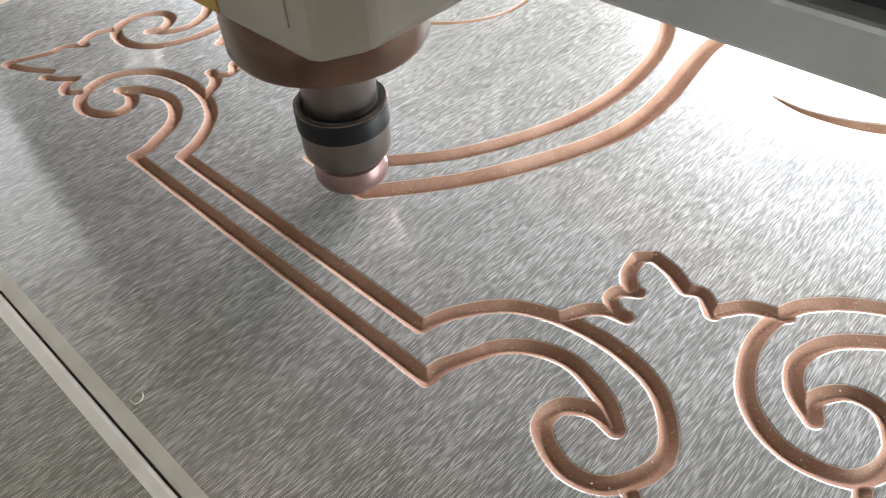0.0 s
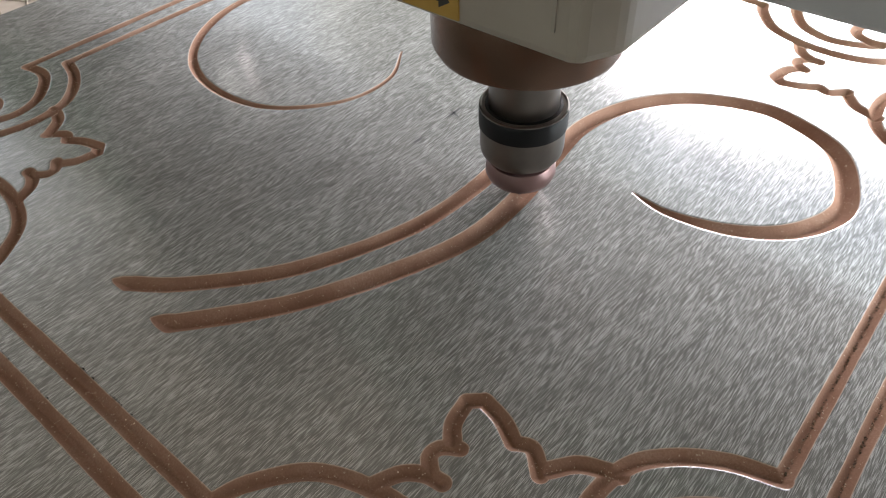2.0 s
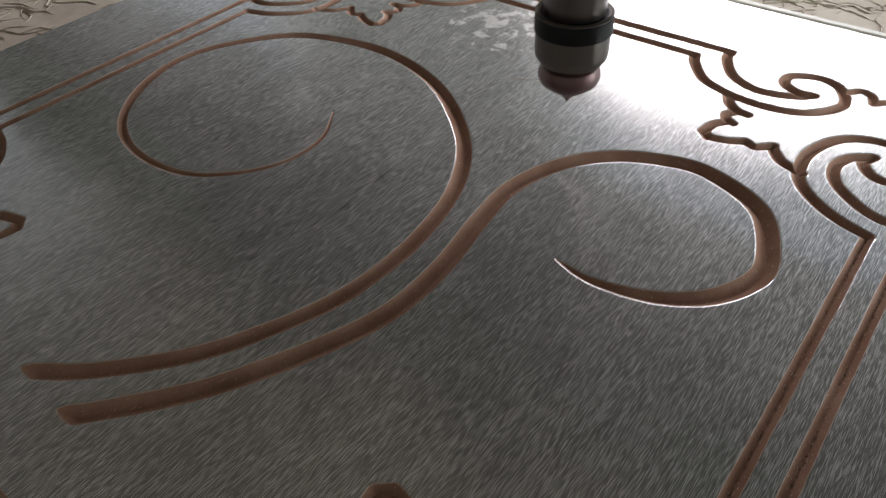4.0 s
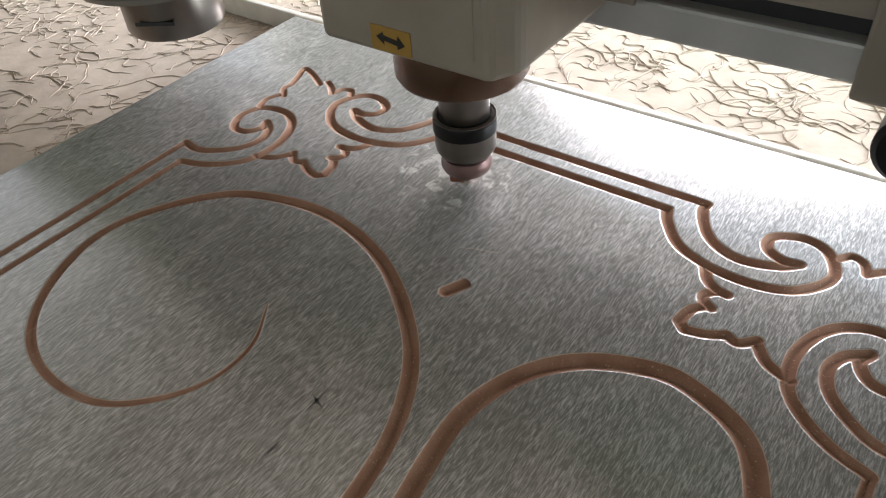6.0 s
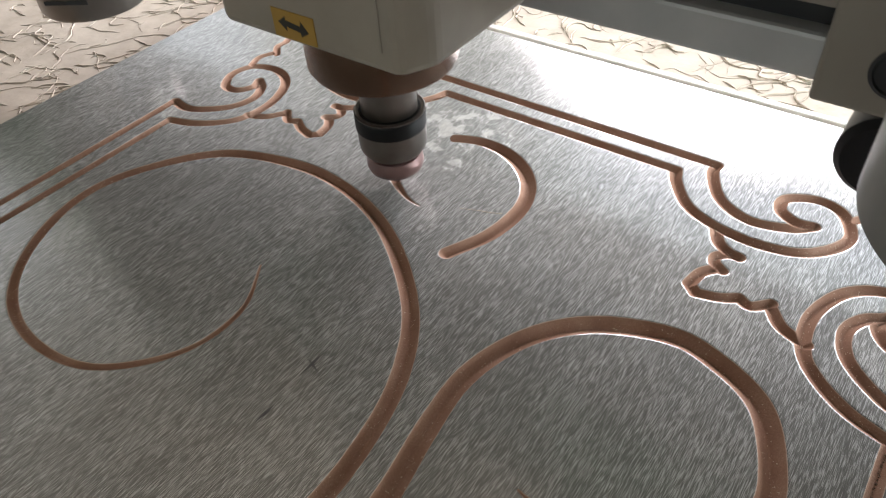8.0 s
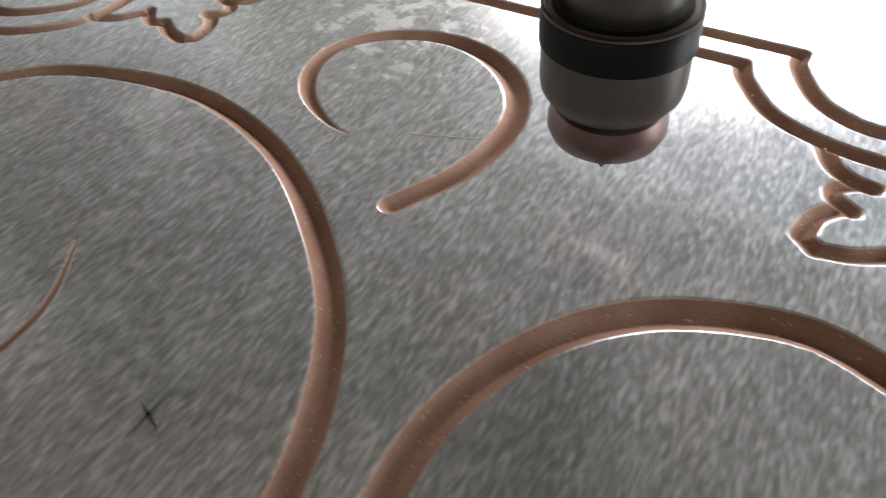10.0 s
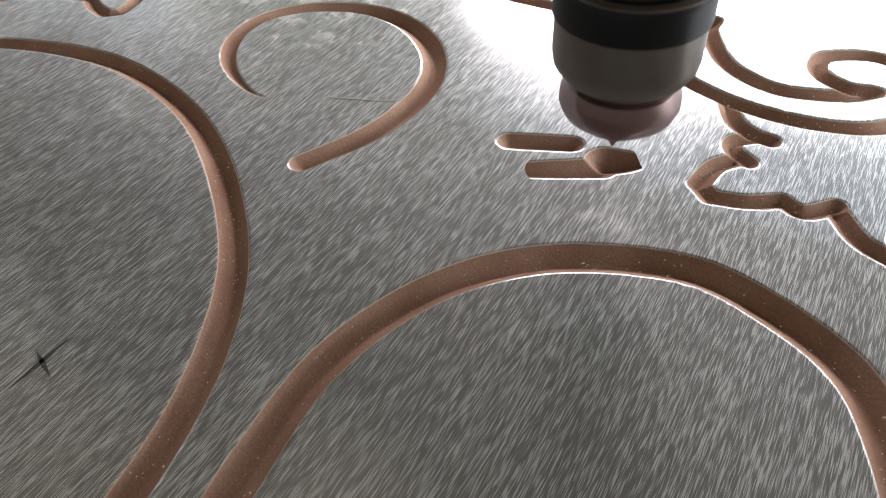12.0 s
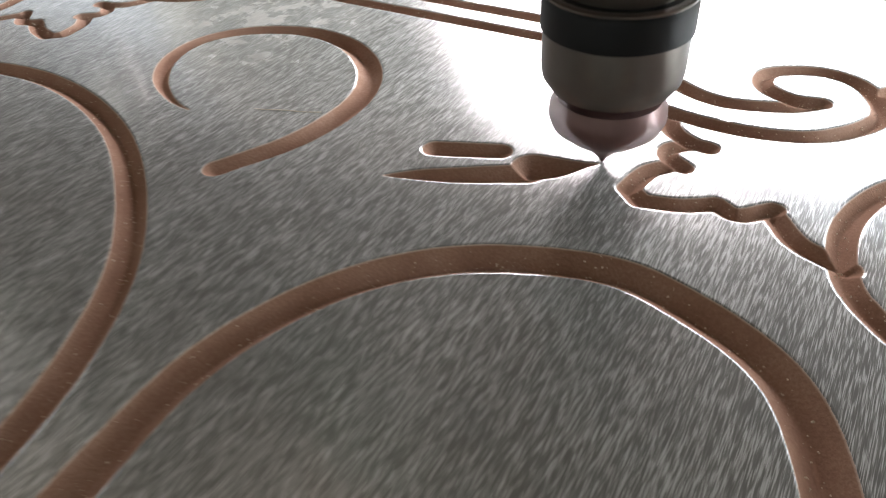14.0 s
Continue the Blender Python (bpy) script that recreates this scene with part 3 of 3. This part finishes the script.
fibre("loose_fibre", [(-0.4, 11.45, 0.01), (0.1, 11.55, 0.03), (0.5, 11.85, 0.01), (1.1, 11.9, 0.02), (1.6, 12.2, 0.01)], 0.008, "thin pale fibre lying on the laminate", "fibre", M_CRUMB)
fibre("wood_shaving", [(2.5, -28.35, 0.03), (2.75, -28.4, 0.05), (2.85, -28.2, 0.07), (2.75, -28.0, 0.05), (2.55, -27.95, 0.03)], 0.025, "small pale curled shaving near the panel's edge", "shaving", M_EDGE)


# ---------------------------------------------------------------- the router
def router_head(name, label, armed):
    """A spindle in its housing; the origin is the cutter's tip. Heights in centimetres above it."""
    root = tagged(new(name), label, "router spindle", "spindles on the gantry")
    c = CM
    dz = 0.0 if armed else -2.8
    if not armed:
        shell = lathe([(5.0 * c, (9.9 + dz) * c), (6.0 * c, (10.05 + dz) * c), (6.5 * c, (10.6 + dz) * c), (6.5 * c, 34 * c)], 96)
        housing = part("housing", shell, M_IDLE, root, "dark grey round motor body", smooth=True)
        for a in (-65, -38, -10):
            q = radians(a)
            knob = lathe([(0.0, 0.16 * c), (0.4 * c, 0.16 * c), (0.55 * c, 0.0)], 20)
            bmesh.ops.recalc_face_normals(knob, faces=knob.faces)
            bmesh.ops.transform(knob, verts=knob.verts, matrix=Matrix.Translation((6.5 * c * math.cos(q), 6.5 * c * math.sin(q), (12.6 + dz) * c)) @ Matrix.Rotation(q, 4, "Z") @ Matrix.Rotation(radians(90), 4, "Y"))
            part("screw", knob, M_DARK, housing, "dark round screw head")
    out = [(-5.9, -3.75), (4.2, -3.75), (4.95, -2.3), (4.95, 7.0), (-5.9, 7.0)]
    housing = housing if not armed else part("housing", prism([(x * c, y * c) for x, y in out], (9.25 + dz) * c, 34 * c, 0.0035), M_HOUSING, root, "off-white painted housing")
    if armed:
        part("seam", box(3.3 * c, 3.42 * c, -3.8 * c, -3.74 * c, 10.2 * c, 33 * c), M_COVER, housing)
    low = 0.0 if armed else 0.9
    body = lathe([(2.9 * c, (7.15 + dz - low) * c), (3.35 * c, (7.22 + dz - low) * c), (3.5 * c, (7.5 + dz - low) * c), (3.5 * c, (9.24 + dz) * c), (3.3 * c, (9.3 + dz) * c), (3.3 * c, (10.5 + dz) * c)], 96)
    nose = part("spindle_body", body, M_SPINDLE if armed else M_SHAFT, root, "turned steel spindle nose", smooth=True)
    if armed:
        sticker = part("sticker", box(-2.5 * c, -0.1 * c, -3.81 * c, -3.752 * c, 9.5 * c, 10.75 * c, 0.0001), M_YELLOW, housing, "yellow warning sticker")
        arrow = [(-3.85, 10.8), (-3.2, 11.2), (-3.25, 10.98), (-2.1, 10.85), (-2.0, 11.15), (-1.45, 10.6), (-2.1, 10.25), (-2.1, 10.5), (-3.2, 10.62), (-3.2, 10.35)]
        bm = prism([(x, z) for x, z in arrow], 0, 1)
        for v in bm.verts:
            x, z, k = v.co
            v.co = ((x * 0.72 + 0.6) * c, (-3.812 - 0.006 * k) * c, (10.15 + (z - 10.75) * 0.8) * c)
        bmesh.ops.recalc_face_normals(bm, faces=bm.faces)
        part("arrow", bm, M_INK, sticker, "black double-headed arrow")
        part("shaft", lathe([(1.38 * c, 4.2 * c), (1.38 * c, 6.0 * c), (1.46 * c, 6.15 * c), (1.46 * c, 7.3 * c)], 64), M_SHAFT, root, "polished steel shaft", smooth=True)
        nut = part("collet_nut", lathe([(1.2 * c, 2.2 * c), (1.45 * c, 2.25 * c), (1.66 * c, 2.55 * c), (1.7 * c, 2.8 * c), (1.7 * c, 3.85 * c)], 64), M_NUT, root, "satin steel collet nut", smooth=True)
        part("nut_collar", lathe([(1.7 * c, 3.72 * c), (1.76 * c, 3.76 * c), (1.76 * c, 4.42 * c), (1.73 * c, 4.52 * c), (1.64 * c, 4.6 * c), (1.3 * c, 4.66 * c)], 64), M_BLACK, nut, "black collar", smooth=True)
        part("rim", lathe([(1.66 * c, 4.56 * c), (1.75 * c, 4.57 * c), (1.76 * c, 4.63 * c), (1.7 * c, 4.66 * c), (1.64 * c, 4.62 * c)], 64), M_SHAFT, nut, "thin steel rim, brighter than the collar", smooth=True)
        cutter = part("cutter", lathe([(0.0, 0.0), (0.05 * c, 0.05 * c), (0.22 * c, 0.4 * c), (0.68 * c, 0.8 * c), (1.0 * c, 1.15 * c), (1.02 * c, 1.55 * c), (0.8 * c, 1.95 * c), (0.6 * c, 2.4 * c)], 48), M_BIT, root, "spinning dark red pointed cutter", smooth=True)
        part("wing", lathe([(0.1 * c, 0.16 * c), (0.42 * c, 0.5 * c), (0.95 * c, 0.86 * c), (1.36 * c, 1.2 * c), (1.46 * c, 1.45 * c), (1.44 * c, 1.75 * c), (1.3 * c, 1.98 * c), (0.7 * c, 2.05 * c)], 48), M_WING, cutter, "pale blur of the spinning cutter wings", smooth=True)
        part("carriage_plate", box(-6.6 * c, 6.7 * c, 5.5 * c, 5.77 * c, 9.8 * c, 34 * c, 0.001), M_COVER, root, "grey painted carriage plate")
    else:
        slot = box(-1.4 * c, 1.4 * c, -0.06 * c, 0.06 * c, -0.14 * c, 0.14 * c, 0.0004)
        bmesh.ops.transform(slot, verts=slot.verts, matrix=Matrix.Rotation(radians(32), 4, "Z") @ Matrix.Translation((0, -3.48 * c, (7.7 + dz) * c)))
        part("slot", slot, M_DARK, nose, "dark spanner slot")
        part("collet_stub", lathe([(0.75 * c, 2.7 * c), (0.85 * c, 2.85 * c), (0.85 * c, 4.0 * c)], 32), M_BLACK, root, "short dark collet stub", smooth=True)
    return root


head = router_head("router_spindle", "off-white router spindle with a spinning pointed cutter", True)
side_head = router_head("idle_spindle", "dark grey idle spindle with no cutter fitted", False)
third_head = copy_thing(side_head, Matrix())


def gantry():
    """The cross beam that carries the heads; the origin lies under the cutter's tip."""
    root = tagged(new("gantry"), "grey metal gantry beam carrying the router heads", "gantry")
    c = CM
    part("lower_rail", box(-0.95, 0.95, 6.0 * c, 12 * c, 8.1 * c, 10.0 * c, 0.002), M_BEAM, root, "grey aluminium rail")
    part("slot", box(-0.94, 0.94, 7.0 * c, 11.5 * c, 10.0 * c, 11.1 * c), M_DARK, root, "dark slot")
    part("cover", box(-0.95, 0.95, 5.8 * c, 13 * c, 11.1 * c, 20 * c, 0.003), M_COVER, root, "grey painted cover")
    part("upper_cover", box(-0.95, 0.95, 6.2 * c, 13 * c, 20.2 * c, 36 * c, 0.003), M_GREEN, root, "dull green painted beam cover")
    return root


def slide_block():
    """The block on which the right-hand idle head rides, with a round dark hole."""
    root = tagged(part("slide_block", box(17.2 * CM, 25 * CM, 4.9 * CM, 6.4 * CM, 7.9 * CM, 13.5 * CM, 0.002), M_COVER), "grey slide block with a round dark hole on the beam", "slide block")
    bm = lathe([(0.7 * CM, 0), (0.95 * CM, 0), (1.0 * CM, 0.0012), (0.85 * CM, 0.002), (0.8 * CM, 0.001)], 40)
    for v in bm.verts:
        x, y, z = v.co
        v.co = (x + 0.199, 0.0489 - z, y + 0.098)
    part("hole", bm, M_DARK, root, "round dark hole")
    wheel = lathe([(1.5 * CM, 0), (1.8 * CM, 0.003), (1.8 * CM, 0.027), (1.5 * CM, 0.03)], 48)
    for v in wheel.verts:
        x, y, z = v.co
        v.co = (x + 0.205, 0.049 + z, y + 0.061)
    bmesh.ops.recalc_face_normals(wheel, faces=wheel.faces)
    part("roller", wheel, M_BLACK, root, "dark round roller", smooth=True)
    return root


beam = gantry()
block = slide_block()

# cutter tip: seconds, x, y and height in centimetres
TIP = [
    (0.0, 0.25, -16.75, -0.3), (0.5, 0.45, -16.5, -0.3), (0.8, 0.9, -16.3, -0.3), (1.0, 2.45, -14.2, -0.32), (1.3, 5.05, -10.1, -0.32),
    (1.5, 6.1, -6.1, -0.32), (1.75, 6.25, -3.9, -0.32), (2.0, 6.05, -2.75, -0.32), (2.2, 6.6, -2.4, -0.3), (2.8, 5.7, 1.8, -0.3), (3.2, 6.6, 6.3, 0.6), (3.6, 6.0, 8.6, 2.4),
    (4.3, 5.3, 6.9, 2.4), (4.5, 2.95, 7.5, 2.5), (4.75, 1.0, 8.5, 0.6), (4.85, 0.95, 8.6, -0.28), (5.0, 1.36, 9.6, -0.28), (5.1, 1.5, 9.7, 0.2),
    (5.4, 1.87, 9.84, 2.5), (5.6, -0.3, 12.2, 2.5), (5.8, -2.5, 14.35, 2.5), (5.95, -3.3, 16.3, 0.2), (6.0, -3.4, 16.6, -0.22), (6.3, 1.2, 14.6, -0.28),
    (6.5, 2.1, 11.5, -0.28), (6.6, 1.45, 10.3, -0.28), (6.7, 1.0, 8.6, -0.28), (7.0, 0.85, 8.5, -0.28), (7.2, 1.6, 9.7, -0.28), (7.5, -2.3, 10.6, 0.3), (7.8, -3.6, 10.9, -0.1),
    (8.3, -5.6, 13.2, -0.2), (8.8, -5.0, 15.7, -0.24), (9.1, -3.6, 16.5, 0.6), (9.3, -2.6, 16.0, 1.5), (9.5, -1.7, 16.9, 0.0), (9.6, -0.5, 15.6, 0.6), (9.8, 3.4, 12.6, 1.1),
    (10.0, 6.0, 10.95, 1.5), (10.2, 7.1, 12.4, 0.0), (10.3, 6.6, 12.5, -0.26), (10.5, 5.6, 12.0, -0.26), (10.7, 6.0, 11.1, 1.5), (11.0, 8.7, 11.6, 1.5),
    (11.25, 8.3, 12.3, 0.1), (11.3, 8.1, 12.3, -0.28), (11.5, 7.26, 11.5, -0.28), (11.8, 8.95, 12.85, -0.3), (12.0, 8.85, 11.55, 1.2), (12.2, 8.87, 11.7, 1.5), (12.4, 8.7, 12.2, 0.2),
    (12.5, 8.7, 12.4, -0.3), (12.7, 7.2, 11.4, -0.28), (13.0, 5.05, 10.25, 0.0), (13.3, 8.4, 12.1, -0.3), (13.5, 9.0, 12.45, -0.3), (13.8, 9.5, 13.15, -0.12), (14.0, 10.0, 13.4, 0.0),
]
SPACING = 0.266


def motions():
    rows = [(t, x * CM, y * CM, z * CM) for t, x, y, z in TIP]
    walk(head, [(t, pose(x, y, z)) for t, x, y, z in rows])
    walk(side_head, [(t, pose(x - SPACING, y + 0.015, z)) for t, x, y, z in rows])
    walk(third_head, [(t, pose(x + SPACING, y + 0.015, z)) for t, x, y, z in rows])
    walk(beam, [(t, pose(0, y, z)) for t, x, y, z in rows])
    walk(block, [(t, pose(x, y, z)) for t, x, y, z in rows])
    for ob, t in STRIPS:
        walk(ob, [(0.0, pose(0, 0, 0)), (t - 0.05, pose(0, 0, 0)), (t + 0.03, pose(0, 0, -0.014)), (14.0, pose(0, 0, -0.014))])


motions()
